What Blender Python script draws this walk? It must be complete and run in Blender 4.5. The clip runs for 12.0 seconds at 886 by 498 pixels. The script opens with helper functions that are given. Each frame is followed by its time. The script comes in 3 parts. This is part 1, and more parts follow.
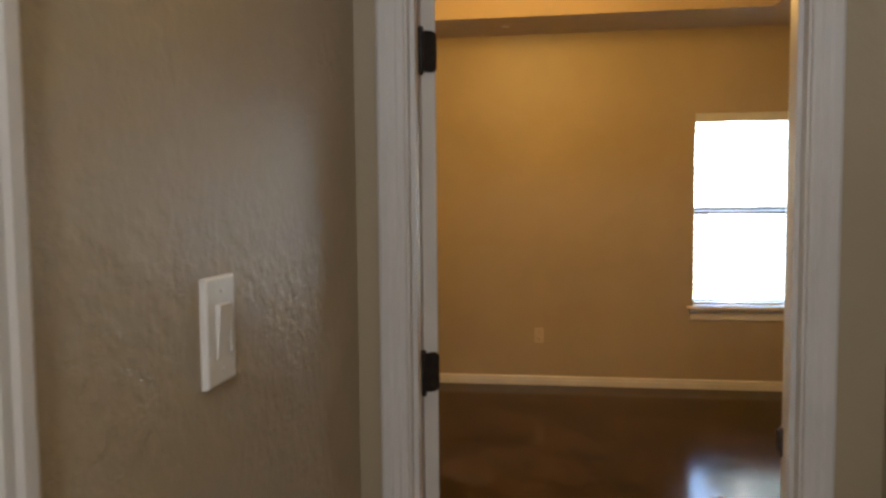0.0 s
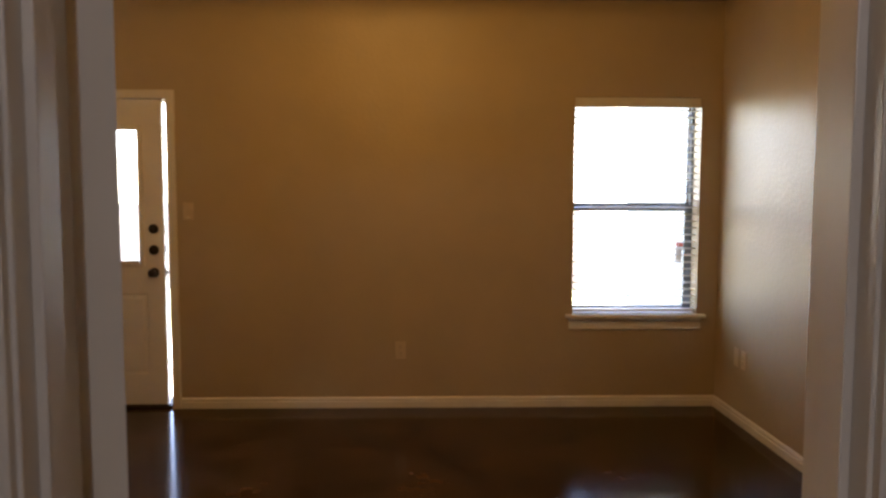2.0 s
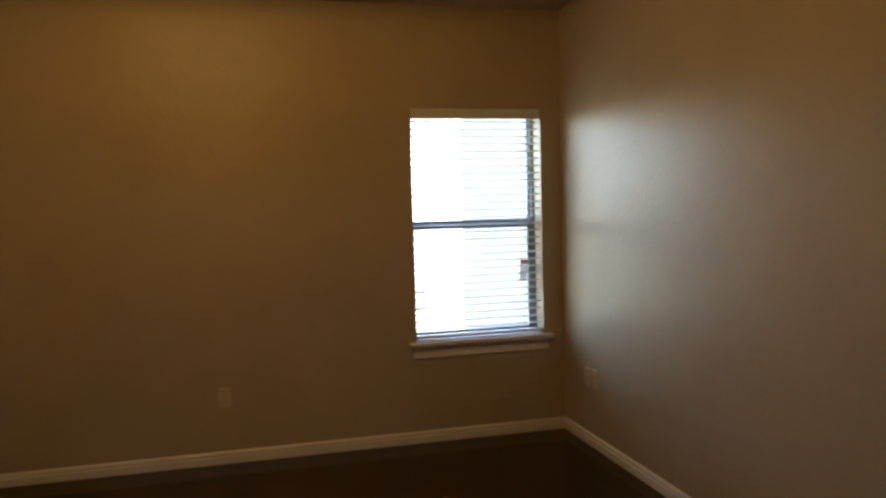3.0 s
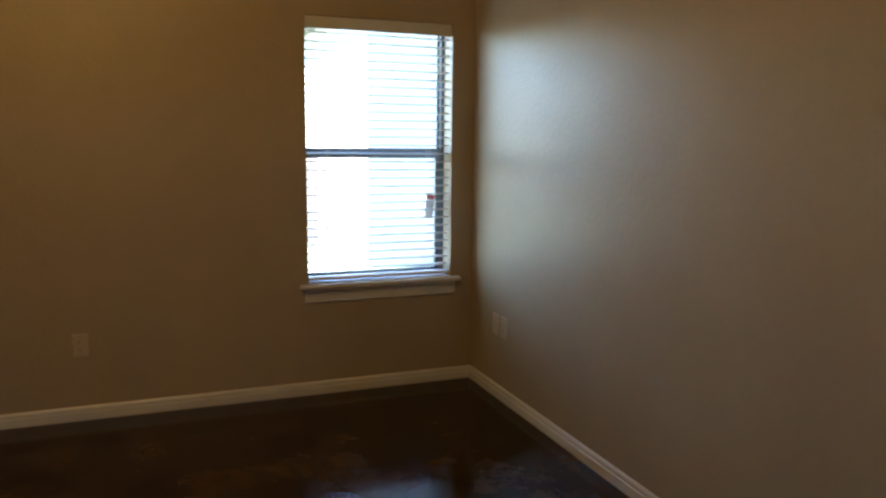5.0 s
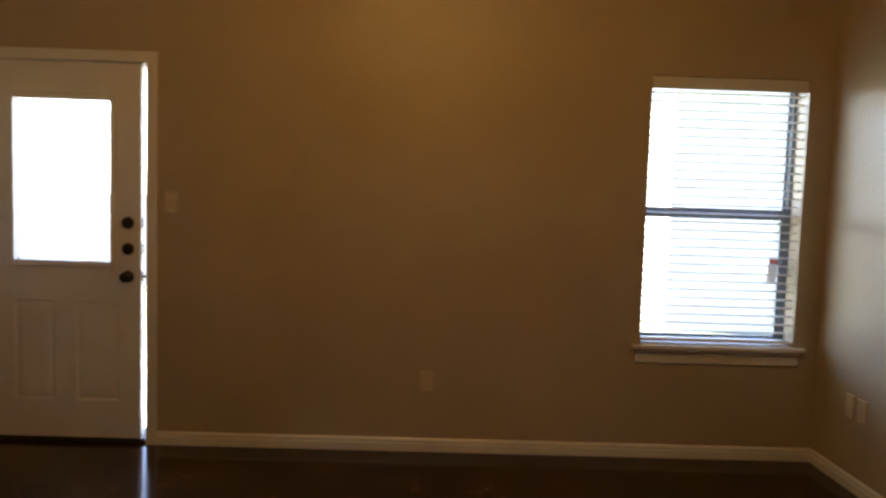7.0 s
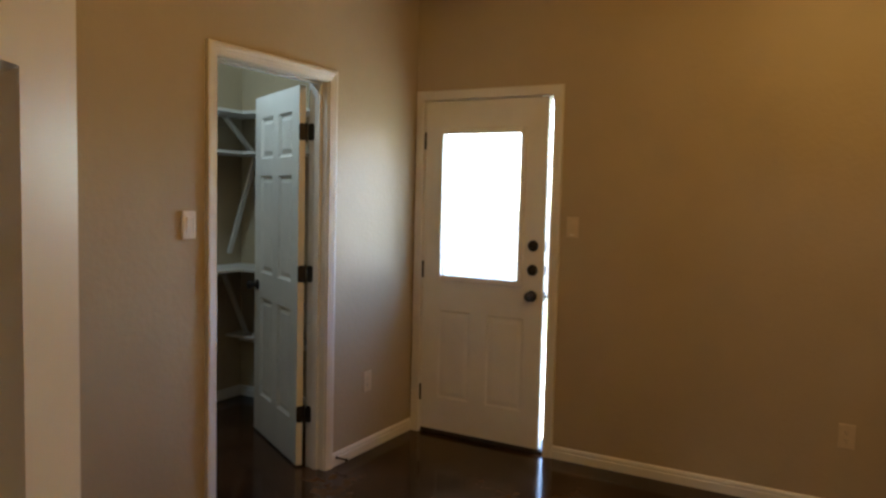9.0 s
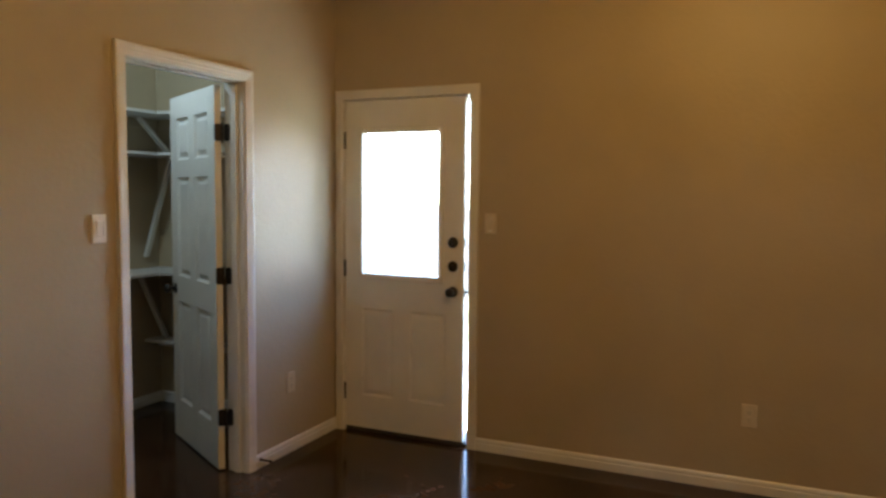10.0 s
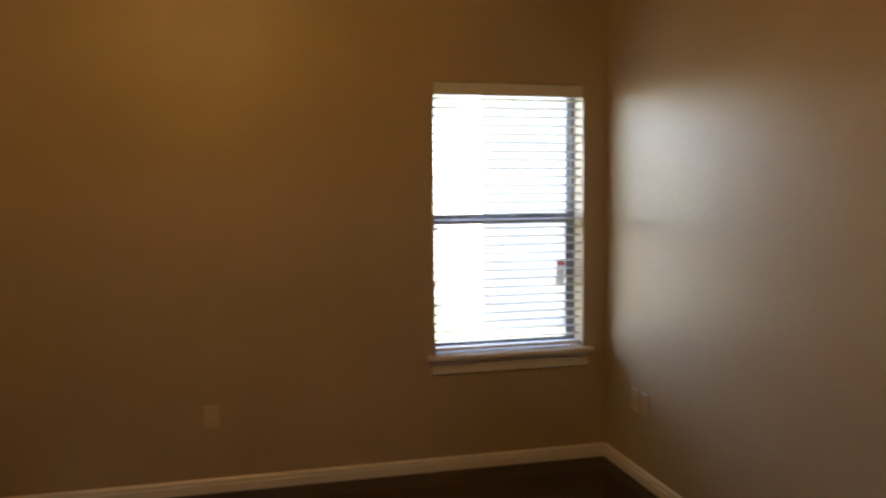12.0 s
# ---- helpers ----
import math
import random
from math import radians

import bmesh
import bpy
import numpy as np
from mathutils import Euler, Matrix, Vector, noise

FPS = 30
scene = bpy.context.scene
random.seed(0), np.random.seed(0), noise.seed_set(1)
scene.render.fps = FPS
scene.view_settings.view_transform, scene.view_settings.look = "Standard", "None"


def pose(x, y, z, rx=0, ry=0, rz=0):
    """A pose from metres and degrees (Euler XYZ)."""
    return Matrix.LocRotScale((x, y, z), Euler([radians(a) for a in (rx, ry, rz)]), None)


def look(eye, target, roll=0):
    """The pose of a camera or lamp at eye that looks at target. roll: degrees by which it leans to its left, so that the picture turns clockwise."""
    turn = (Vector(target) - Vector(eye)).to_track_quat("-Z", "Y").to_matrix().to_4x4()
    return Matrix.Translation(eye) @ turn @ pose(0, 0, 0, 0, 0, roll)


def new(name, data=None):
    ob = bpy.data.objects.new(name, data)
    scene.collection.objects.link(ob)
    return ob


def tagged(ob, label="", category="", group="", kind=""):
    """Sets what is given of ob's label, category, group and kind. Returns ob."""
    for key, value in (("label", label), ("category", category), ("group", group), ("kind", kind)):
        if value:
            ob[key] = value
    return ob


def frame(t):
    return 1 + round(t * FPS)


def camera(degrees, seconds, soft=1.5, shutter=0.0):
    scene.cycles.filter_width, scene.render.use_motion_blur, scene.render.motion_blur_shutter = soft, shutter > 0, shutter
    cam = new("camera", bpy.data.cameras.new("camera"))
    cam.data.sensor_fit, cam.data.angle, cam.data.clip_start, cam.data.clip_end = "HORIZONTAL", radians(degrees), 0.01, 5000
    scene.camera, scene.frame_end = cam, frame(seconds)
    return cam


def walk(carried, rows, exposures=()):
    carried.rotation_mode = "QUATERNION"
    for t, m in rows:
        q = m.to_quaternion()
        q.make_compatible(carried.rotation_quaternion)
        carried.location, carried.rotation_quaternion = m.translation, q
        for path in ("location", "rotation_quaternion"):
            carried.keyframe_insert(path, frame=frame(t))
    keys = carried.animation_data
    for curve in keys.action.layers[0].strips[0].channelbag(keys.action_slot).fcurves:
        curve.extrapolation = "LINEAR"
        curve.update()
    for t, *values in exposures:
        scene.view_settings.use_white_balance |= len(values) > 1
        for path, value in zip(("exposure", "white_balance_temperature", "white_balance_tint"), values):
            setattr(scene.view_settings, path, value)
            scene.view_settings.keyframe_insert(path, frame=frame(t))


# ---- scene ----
cam = camera(61.2, 12.0, soft=2.6, shutter=0.25)
PATH = [
    (0, (-2.06, -5.855, 1.464), (-2.343, -3.88, 1.331), -0.5),
    (0.5, (-2.049, -5.685, 1.469), (-2.163, -3.694, 1.317), -0.3),
    (1, (-2.058, -5.417, 1.467), (-2.063, -3.422, 1.315), -0.1),
    (1.5, (-2.027, -5.224, 1.465), (-1.998, -3.23, 1.303), -0.0),
    (2, (-1.987, -4.995, 1.458), (-1.936, -3.001, 1.306), 0.1),
    (2.5, (-1.975, -4.8, 1.463), (-1.748, -2.818, 1.32), -0.5),
    (3, (-1.952, -4.53, 1.459), (-1.46, -2.594, 1.353), -1.6),
    (3.5, (-1.874, -4.397, 1.457), (-1.255, -2.502, 1.294), -1.6),
    (3.7, (-1.835, -4.354, 1.455), (-1.18, -2.474, 1.264), -1.6),
    (5.3, (-1.769, -4.03, 1.417), (-1.051, -2.185, 1.132), 0.6),
    (5.5, (-1.786, -4.0, 1.416), (-1.13, -2.129, 1.151), 0.8),
    (6, (-1.878, -3.971, 1.415), (-1.449, -2.029, 1.205), 1.1),
    (6.5, (-2.01, -4.028, 1.419), (-1.789, -2.048, 1.243), 1.3),
    (7, (-2.14, -4.044, 1.42), (-2.11, -2.05, 1.273), 1.8),
    (7.5, (-2.209, -4.024, 1.421), (-2.422, -2.039, 1.303), 2.2),
    (7.7, (-2.214, -4.03, 1.424), (-2.549, -2.061, 1.318), 2.5),
    (9.3, (-2.091, -3.977, 1.494), (-3.104, -2.258, 1.346), 1.2),
    (9.5, (-2.075, -3.974, 1.495), (-3.076, -2.249, 1.345), 1.0),
    (10, (-2.046, -4.004, 1.49), (-2.861, -2.184, 1.345), 0.5),
    (10.5, (-1.985, -4.071, 1.48), (-2.536, -2.153, 1.341), -0.2),
    (11, (-1.936, -3.977, 1.479), (-2.223, -2.002, 1.339), -0.7),
    (11.5, (-1.886, -3.926, 1.478), (-1.891, -1.93, 1.346), -0.8),
    (12, (-1.852, -3.874, 1.481), (-1.395, -1.932, 1.343), -0.6),
]
EXPOSURES = [
    (0, 5.05, 6350, 12), (0.5, 5.47, 6000, 10), (1.0, 5.42, 5900, 10), (1.5, 4.85, 6200, 11), (2.0, 4.25, 6900, 24),
    (2.5, 3.88, 7000, 27), (3.0, 3.77, 6400, 15), (3.5, 3.77, 5800, 8), (3.7, 3.79, 5750, 8), (5.3, 3.87, 5550, 10),
    (5.5, 3.87, 5550, 10), (6.0, 3.85, 6250, 15), (6.5, 3.95, 6700, 22), (7.0, 3.84, 6450, 20), (7.5, 3.80, 6700, 19),
    (7.7, 3.80, 6900, 20), (9.3, 4.40, 5850, 11), (10.0, 4.45, 5850, 11), (10.5, 4.45, 5650, 9), (11.0, 3.82, 5700, 9),
    (11.5, 3.73, 5900, 10), (12, 3.82, 6800, 22),
]
walk(cam, [(t, look(eye, target, roll)) for t, eye, target, roll in PATH], EXPOSURES)

# ---- light ----
world = bpy.data.worlds.new("sky")
scene.world = world
world.use_nodes = True
wn = world.node_tree.nodes
wn.clear()
sky = wn.new("ShaderNodeTexSky")
sky.sky_type = "NISHITA"
sky.sun_disc = False
sky.sun_elevation = radians(60)
sky.sun_rotation = radians(280)
sky.ozone_density = 2.0
bg = wn.new("ShaderNodeBackground")
bg.inputs["Strength"].default_value = 0.15
wout = wn.new("ShaderNodeOutputWorld")
world.node_tree.links.new(sky.outputs[0], bg.inputs[0])
world.node_tree.links.new(bg.outputs[0], wout.inputs[0])

# the sun stands high in the west
sun = new("sun", bpy.data.lights.new("sun", "SUN"))
sun.data.energy = 5.0
sun.data.angle = radians(0.5)
sun.data.color = (1.0, 0.95, 0.87)
sun.matrix_world = look((0, 0, 10), (0.492, -0.087, 10 - 0.866))


def lamp(name, place, watts, colour, radius):
    ob = new(name, bpy.data.lights.new(name, "POINT"))
    ob.data.energy, ob.data.color, ob.data.shadow_soft_size = watts, colour, radius
    ob.location = place
    return ob


LAMP_PLACE = (-2.22, -1.95, 2.84)
lamp("ceiling_bulb", LAMP_PLACE, 3.2, (1.0, 0.55, 0.13), 0.45)
lamp("closet_bulb", (-5.30, -1.25, 2.56), 0.85, (0.66, 0.90, 1.0), 0.06)
# added fill lamp, stands in for daylight reaching the hall from behind
lamp("hall_fill", (-2.0, -6.75, 2.30), 1.2, (0.84, 0.90, 1.0), 0.12)


# ---- materials ----
class Mat:
    def __init__(self, name, colour, rough=0.5, metal=0.0, spec=0.5):
        self.m = bpy.data.materials.new(name)
        self.m.use_nodes = True
        self.t = self.m.node_tree
        self.b = self.t.nodes["Principled BSDF"]
        self.colour = colour
        self.b.inputs["Base Color"].default_value = (*colour, 1)
        self.b.inputs["Roughness"].default_value = rough
        self.b.inputs["Metallic"].default_value = metal
        self.b.inputs["Specular IOR Level"].default_value = spec
        self.geo = self.t.nodes.new("ShaderNodeNewGeometry").outputs["Position"]

    def noise(self, scale, detail=3.0, rough=0.55, stretch=None):
        n = self.t.nodes.new("ShaderNodeTexNoise")
        n.inputs["Scale"].default_value = scale
        n.inputs["Detail"].default_value = detail
        n.inputs["Roughness"].default_value = rough
        src = self.geo
        if stretch:
            mp = self.t.nodes.new("ShaderNodeMapping")
            mp.inputs["Scale"].default_value = stretch
            self.t.links.new(src, mp.inputs["Vector"])
            src = mp.outputs[0]
        self.t.links.new(src, n.inputs["Vector"])
        return n.outputs["Fac"]

    def ramp(self, fac, a, b, lo=0.3, hi=0.7):
        r = self.t.nodes.new("ShaderNodeValToRGB")
        r.color_ramp.elements[0].position, r.color_ramp.elements[1].position = lo, hi
        r.color_ramp.elements[0].color, r.color_ramp.elements[1].color = (*a, 1), (*b, 1)
        self.t.links.new(fac, r.inputs[0])
        return r.outputs[0]

    def mix(self, fac, a, b, mode="MIX"):
        n = self.t.nodes.new("ShaderNodeMix")
        n.data_type, n.blend_type = "RGBA", mode
        for sock, v in ((n.inputs[0], fac), (n.inputs[6], a), (n.inputs[7], b)):
            if isinstance(v, (int, float)):
                sock.default_value = v
            elif isinstance(v, tuple):
                sock.default_value = (*v, 1)
            else:
                self.t.links.new(v, sock)
        return n.outputs[2]

    def base(self, out):
        self.t.links.new(out, self.b.inputs["Base Color"])
        return self

    def rough(self, fac, lo, hi):
        n = self.t.nodes.new("ShaderNodeMapRange")
        n.inputs["To Min"].default_value, n.inputs["To Max"].default_value = lo, hi
        self.t.links.new(fac, n.inputs["Value"])
        self.t.links.new(n.outputs[0], self.b.inputs["Roughness"])
        return self

    def bump(self, height, strength, distance, under=None):
        n = self.t.nodes.new("ShaderNodeBump")
        n.inputs["Strength"].default_value, n.inputs["Distance"].default_value = strength, distance
        self.t.links.new(height, n.inputs["Height"])
        if under:
            self.t.links.new(under, n.inputs["Normal"])
        self.t.links.new(n.outputs[0], self.b.inputs["Normal"])
        return n.outputs[0]


def painted(name, colour, rough, texture, spec=0.5):
    """Drywall paint over a sprayed and knocked-down texture, faintly uneven in tone."""
    m = Mat(name, colour, rough, spec=spec)
    dark = tuple(c * 0.93 for c in colour)
    light = tuple(min(1, c * 1.05) for c in colour)
    m.base(m.ramp(m.noise(1.7, 4), dark, light))
    m.rough(m.noise(9, 3), rough - 0.05, rough + 0.06)
    n1 = m.bump(m.ramp(m.noise(36, 3, 0.55), (0, 0, 0), (1, 1, 1), 0.40, 0.62), texture, 0.0022)
    m.bump(m.noise(160, 2), texture * 0.5, 0.0006, n1)
    return m.m


WALL = painted("tan_wall_paint", (0.455, 0.375, 0.25), 0.42, 0.22, 0.55)
HALL = painted("hall_wall_paint", (0.455, 0.375, 0.25), 0.43, 0.40, 0.55)
CEIL = painted("ceiling_paint", (0.50, 0.40, 0.28), 0.6, 0.2)
CLOSET = painted("closet_wall_paint", (0.455, 0.375, 0.25), 0.42, 0.10)

_t = Mat("white_trim_enamel", (0.74, 0.72, 0.68), 0.32)
_t.base(_t.ramp(_t.noise(5, 4), (0.70, 0.68, 0.64), (0.77, 0.75, 0.71)))
_t.bump(_t.noise(60, 2), 0.12, 0.0006)
TRIM = _t.m
_t = Mat("white_door_enamel", (0.76, 0.74, 0.69), 0.36)
_t.base(_t.ramp(_t.noise(4, 4), (0.72, 0.70, 0.65), (0.79, 0.77, 0.72)))
_t.bump(_t.noise(26, 5, 0.6, (6, 6, 0.6)), 0.18, 0.0006)
DOOR = _t.m
_t = Mat("white_plastic", (0.80, 0.78, 0.72), 0.3)
_t.base(_t.ramp(_t.noise(30, 2), (0.77, 0.75, 0.69), (0.82, 0.80, 0.74)))
PLASTIC = _t.m
_t = Mat("ivory_plastic", (0.67, 0.58, 0.43), 0.32)
_t.base(_t.ramp(_t.noise(30, 2), (0.59, 0.505, 0.37), (0.65, 0.56, 0.42)))
IVORY = _t.m
_t = Mat("dark_slot", (0.03, 0.028, 0.025), 0.6)
SLOT = _t.m
_t = Mat("oil_rubbed_bronze", (0.022, 0.019, 0.018), 0.45, 0.35)
_t.base(_t.ramp(_t.noise(45, 4), (0.014, 0.012, 0.012), (0.032, 0.025, 0.021)))
_t.rough(_t.noise(60, 3), 0.34, 0.55)
BRONZE = _t.m
_t = Mat("brass_strike", (0.5, 0.4, 0.24), 0.35, 1.0)
BRASS = _t.m

_t = Mat("stained_concrete", (0.05, 0.026, 0.014), 0.16, spec=0.2)
big = _t.ramp(_t.noise(2.6, 6, 0.66), (0.018, 0.0098, 0.0058), (0.072, 0.041, 0.023), 0.38, 0.64)
small = _t.ramp(_t.noise(14, 5, 0.65), (0.68, 0.66, 0.64), (1.2, 1.17, 1.14), 0.3, 0.75)
_t.base(_t.mix(1.0, big, small, "MULTIPLY"))
_t.rough(_t.noise(3.1, 3, 0.5), 0.10, 0.17)
_t.bump(_t.noise(5, 2), 0.006, 0.004)
FLOOR = _t.m

_t = Mat("window_alloy", (0.22, 0.242, 0.248), 0.45, 0.2)
_t.base(_t.ramp(_t.noise(20, 3), (0.15, 0.17, 0.185), (0.20, 0.22, 0.24)))
ALLOY = _t.m
_t = Mat("blind_slat", (0.78, 0.77, 0.74), 0.4)
_t.base(_t.ramp(_t.noise(40, 3, 0.5, (0.3, 6, 6)), (0.66, 0.65, 0.62), (0.74, 0.73, 0.70)))
SLAT = _t.m
_t = Mat("cord", (0.66, 0.64, 0.6), 0.8)
CORD = _t.m
_t = Mat("paper_tag", (0.60, 0.55, 0.50), 0.7)
PAPER = _t.m
_t = Mat("red_print", (0.45, 0.06, 0.04), 0.7)
RED = _t.m
_t = Mat("black_rubber", (0.02, 0.018, 0.017), 0.7)
RUBBER = _t.m

_t = bpy.data.materials.new("clear_glass")
_t.use_nodes = True
_b = _t.node_tree.nodes["Principled BSDF"]
_b.inputs["Base Color"].default_value = (0.97, 0.99, 0.98, 1)
_b.inputs["Roughness"].default_value = 0.0
_b.inputs["IOR"].default_value = 1.05
_b.inputs["Transmission Weight"].default_value = 1.0
GLASS = _t

_t = Mat("opal_glass", (0.85, 0.8, 0.7), 0.4)
_t.b.inputs["Emission Color"].default_value = (1.0, 0.62, 0.26, 1)
_t.b.inputs["Emission Strength"].default_value = 0.14
OPAL = _t.m
_t = Mat("opal_glass_cool", (0.85, 0.85, 0.85), 0.4)
_t.b.inputs["Emission Color"].default_value = (0.95, 0.96, 1.0, 1)
_t.b.inputs["Emission Strength"].default_value = 0.14
OPAL_COOL = _t.m

_t = Mat("lawn", (0.07, 0.11, 0.035), 0.9)
_t.base(_t.mix(_t.ramp(_t.noise(0.35, 4), (0, 0, 0), (1, 1, 1)), (0.09, 0.13, 0.06), (0.18, 0.18, 0.11)))
_t.bump(_t.noise(60, 4), 0.6, 0.02)
LAWN = _t.m
_t = Mat("concrete", (0.42, 0.41, 0.38), 0.85)
_t.base(_t.ramp(_t.noise(3, 6), (0.36, 0.35, 0.32), (0.48, 0.47, 0.44)))
_t.bump(_t.noise(80, 4), 0.3, 0.002)
CONCRETE = _t.m
_t = Mat("exterior_brick_wash", (0.36, 0.30, 0.25), 0.85)
_t.base(_t.ramp(_t.noise(7, 5), (0.30, 0.24, 0.20), (0.42, 0.36, 0.30)))
EXTERIOR = _t.m


# ---- mesh helpers ----
def mesh_of(name, bm, mat):
    me = bpy.data.meshes.new(name)
    bm.normal_update()
    bm.to_mesh(me)
    bm.free()
    me.materials.append(mat)
    return me


def thing(name, bm, mat, label="", category="", group="", kind="", m=None):
    ob = new(name, mesh_of(name, bm, mat))
    if m is not None:
        ob.matrix_world = m
    return tagged(ob, label, category, group, kind)


def empty(name, m, label="", category="", group="", kind=""):
    ob = new(name)
    ob.empty_display_size = 0.05
    ob.matrix_world = m
    return tagged(ob, label, category, group, kind)


def part(name, bm, mat, parent, label="", m=None):
    ob = new(name, mesh_of(name, bm, mat))
    ob.parent = parent
    if m is not None:
        ob.matrix_local = m
    return tagged(ob, label)


def box(bm, x0, x1, y0, y1, z0, z1, bevel=0.0, seg=2):
    v = [bm.verts.new((x, y, z)) for x in (x0, x1) for y in (y0, y1) for z in (z0, z1)]
    f = [bm.faces.new([v[i] for i in q]) for q in
         ((0, 1, 3, 2), (4, 6, 7, 5), (0, 4, 5, 1), (2, 3, 7, 6), (0, 2, 6, 4), (1, 5, 7, 3))]
    if bevel:
        e = list({e for q in f for e in q.edges})
        bmesh.ops.bevel(bm, geom=e, offset=bevel, segments=seg, profile=0.5, affect="EDGES")
    return bm


def boxes(*rows, bevel=0.0):
    bm = bmesh.new()
    for r in rows:
        box(bm, *r, bevel=bevel)
    return bm


def lathe(profile, n=28, axis="z"):
    """A turned shape from (radius, height) pairs."""
    bm = bmesh.new()
    rings = []
    for r, h in profile:
        ring = []
        for k in range(n):
            a = 2 * math.pi * k / n
            p = (r * math.cos(a), r * math.sin(a), h)
            if axis == "y":
                p = (p[0], p[2], p[1])
            elif axis == "x":
                p = (p[2], p[0], p[1])
            ring.append(bm.verts.new(p))
        rings.append(ring)
    for a, b in zip(rings, rings[1:]):
        for k in range(n):
            bm.faces.new((a[k], a[(k + 1) % n], b[(k + 1) % n], b[k]))
    bm.faces.new(rings[0])
    bm.faces.new(rings[-1])
    bmesh.ops.recalc_face_normals(bm, faces=bm.faces)
    for f in bm.faces:
        f.smooth = len(f.verts) == 4
    return bm


def sweep(profile, a, b, up, out, mitre_a=0.0, mitre_b=0.0):
    """A moulding: profile points (out, up) carried from a to b. mitre: how far each end leans per unit of up."""
    bm = bmesh.new()
    a, b, up, out = Vector(a), Vector(b), Vector(up), Vector(out)
    along = (b - a).normalized()
    ends = []
    for p, s in ((a, mitre_a), (b, mitre_b)):
        ends.append([bm.verts.new(p + out * o + up * u + along * (s * u)) for o, u in profile])
    n = len(profile)
    for k in range(n):
        bm.faces.new((ends[0][k], ends[0][(k + 1) % n], ends[1][(k + 1) % n], ends[1][k]))
    bm.faces.new(ends[0])
    bm.faces.new(ends[1])
    bmesh.ops.recalc_face_normals(bm, faces=bm.faces)
    return bm


CASING = [(0, 0), (0.011, 0), (0.013, 0.004), (0.013, 0.014), (0.016, 0.019), (0.016, 0.030), (0.019, 0.036),
          (0.019, 0.050), (0.016, 0.056), (0.0, 0.057)]
BASE = [(0, 0), (0.014, 0), (0.015, 0.003), (0.015, 0.044), (0.0105, 0.047), (0.0105, 0.051), (0.0125, 0.055), (0.010, 0.066), (0.004, 0.073), (0, 0.074)]

# ---- plan ----
CEILING = 2.712
TRAY_Z = 3.02
WX = -4.578         # inner face of the west wall
SY = -4.21         # room face of the entry wall
HY = -4.325         # hall face of the entry wall
EX0, EX1 = -2.350, -1.574   # entry opening between jambs
HX0, HX1 = -2.462, -1.42    # hall walls
XD0, XD1 = -4.508, -3.678    # exterior door opening between jambs
WN0, WN1, WZ0, WZ1 = -0.987, -0.135, 0.636, 2.088   # window opening
CY0, CY1 = -1.640, -0.876   # closet opening between jambs
HEAD = 2.058
OUT = 0.20          # thickness of the outside wall
J = 0.019           # jamb board

# ---- structure ----
thing("floor", boxes((-4.693, 0.12, -4.325, 0.02, -0.12, 0.0), (-6.16, -4.693, -2.45, 0.02, -0.12, 0.0), (-2.577, -1.305, -8.2, -4.325, -0.12, 0.0)), FLOOR, "glossy mottled dark brown stained concrete floor", "floor", kind="structure")
thing("wall_north", boxes(
    (-6.4, XD0 - J, 0, OUT, 0, CEILING), (XD0 - J, XD1 + J, 0, OUT, HEAD + J, CEILING), (XD1 + J, WN0, 0, OUT, 0, CEILING),
    (WN0, WN1, 0, OUT, 0, WZ0 - 0.02), (WN0, WN1, 0, OUT, WZ1, CEILING), (WN1, 0.2, 0, OUT, 0, CEILING)),
    WALL, "tan painted textured drywall outside wall", "wall", kind="structure")
thing("wall_east", boxes((0, 0.12, SY, 0, 0, CEILING)), WALL, "tan painted textured drywall wall beside the window", "wall", kind="structure")
thing("wall_west", boxes(
    (WX - 0.115, WX, SY, CY0 - J, 0, CEILING), (WX - 0.115, WX, CY0 - J, CY1 + J, HEAD + J, CEILING), (WX - 0.115, WX, CY1 + J, 0, 0, CEILING)),
    WALL, "tan painted textured drywall wall with closet doorway", "wall", kind="structure")
thing("wall_south", boxes(
    (WX - 0.115, EX0 - J, HY, SY, 0, CEILING), (EX0 - J, EX1 + J, HY, SY, HEAD + J, CEILING), (EX1 + J, 0.12, HY, SY, 0, CEILING)),
    WALL, "tan painted drywall wall with the entry doorway", "wall", kind="structure")
HD0, HD1 = -6.15, -5.405     # opening of the side door in the hall
thing("wall_hall_west", boxes(
    (HX0 - 0.115, HX0, HD1 + J, HY, 0, CEILING), (HX0 - 0.115, HX0, HD0 - J, HD1 + J, HEAD + J, CEILING), (HX0 - 0.115, HX0, -8.1, HD0 - J, 0, CEILING)),
    HALL, "tan painted knock-down textured hall wall", "wall", kind="structure")
thing("wall_hall_east", boxes((HX1, HX1 + 0.115, -8.1, HY, 0, CEILING)), HALL, "tan painted hall wall", "wall", kind="structure")
thing("wall_hall_south", boxes((HX0 - 0.115, HX1 + 0.115, -8.2, -8.1, 0, CEILING)), HALL, "tan painted wall at the end of the hall", "wall", kind="structure")
CX0, CYS = -6.04, -2.35
thing("wall_closet_west", boxes((CX0 - 0.12, CX0, CYS, 0, 0, CEILING)), CLOSET, "tan painted closet back wall", "wall", kind="structure")
thing("wall_closet_south", boxes((CX0 - 0.12, WX - 0.115, CYS - 0.1, CYS, 0, CEILING)), CLOSET, "tan painted closet side wall", "wall", kind="structure")

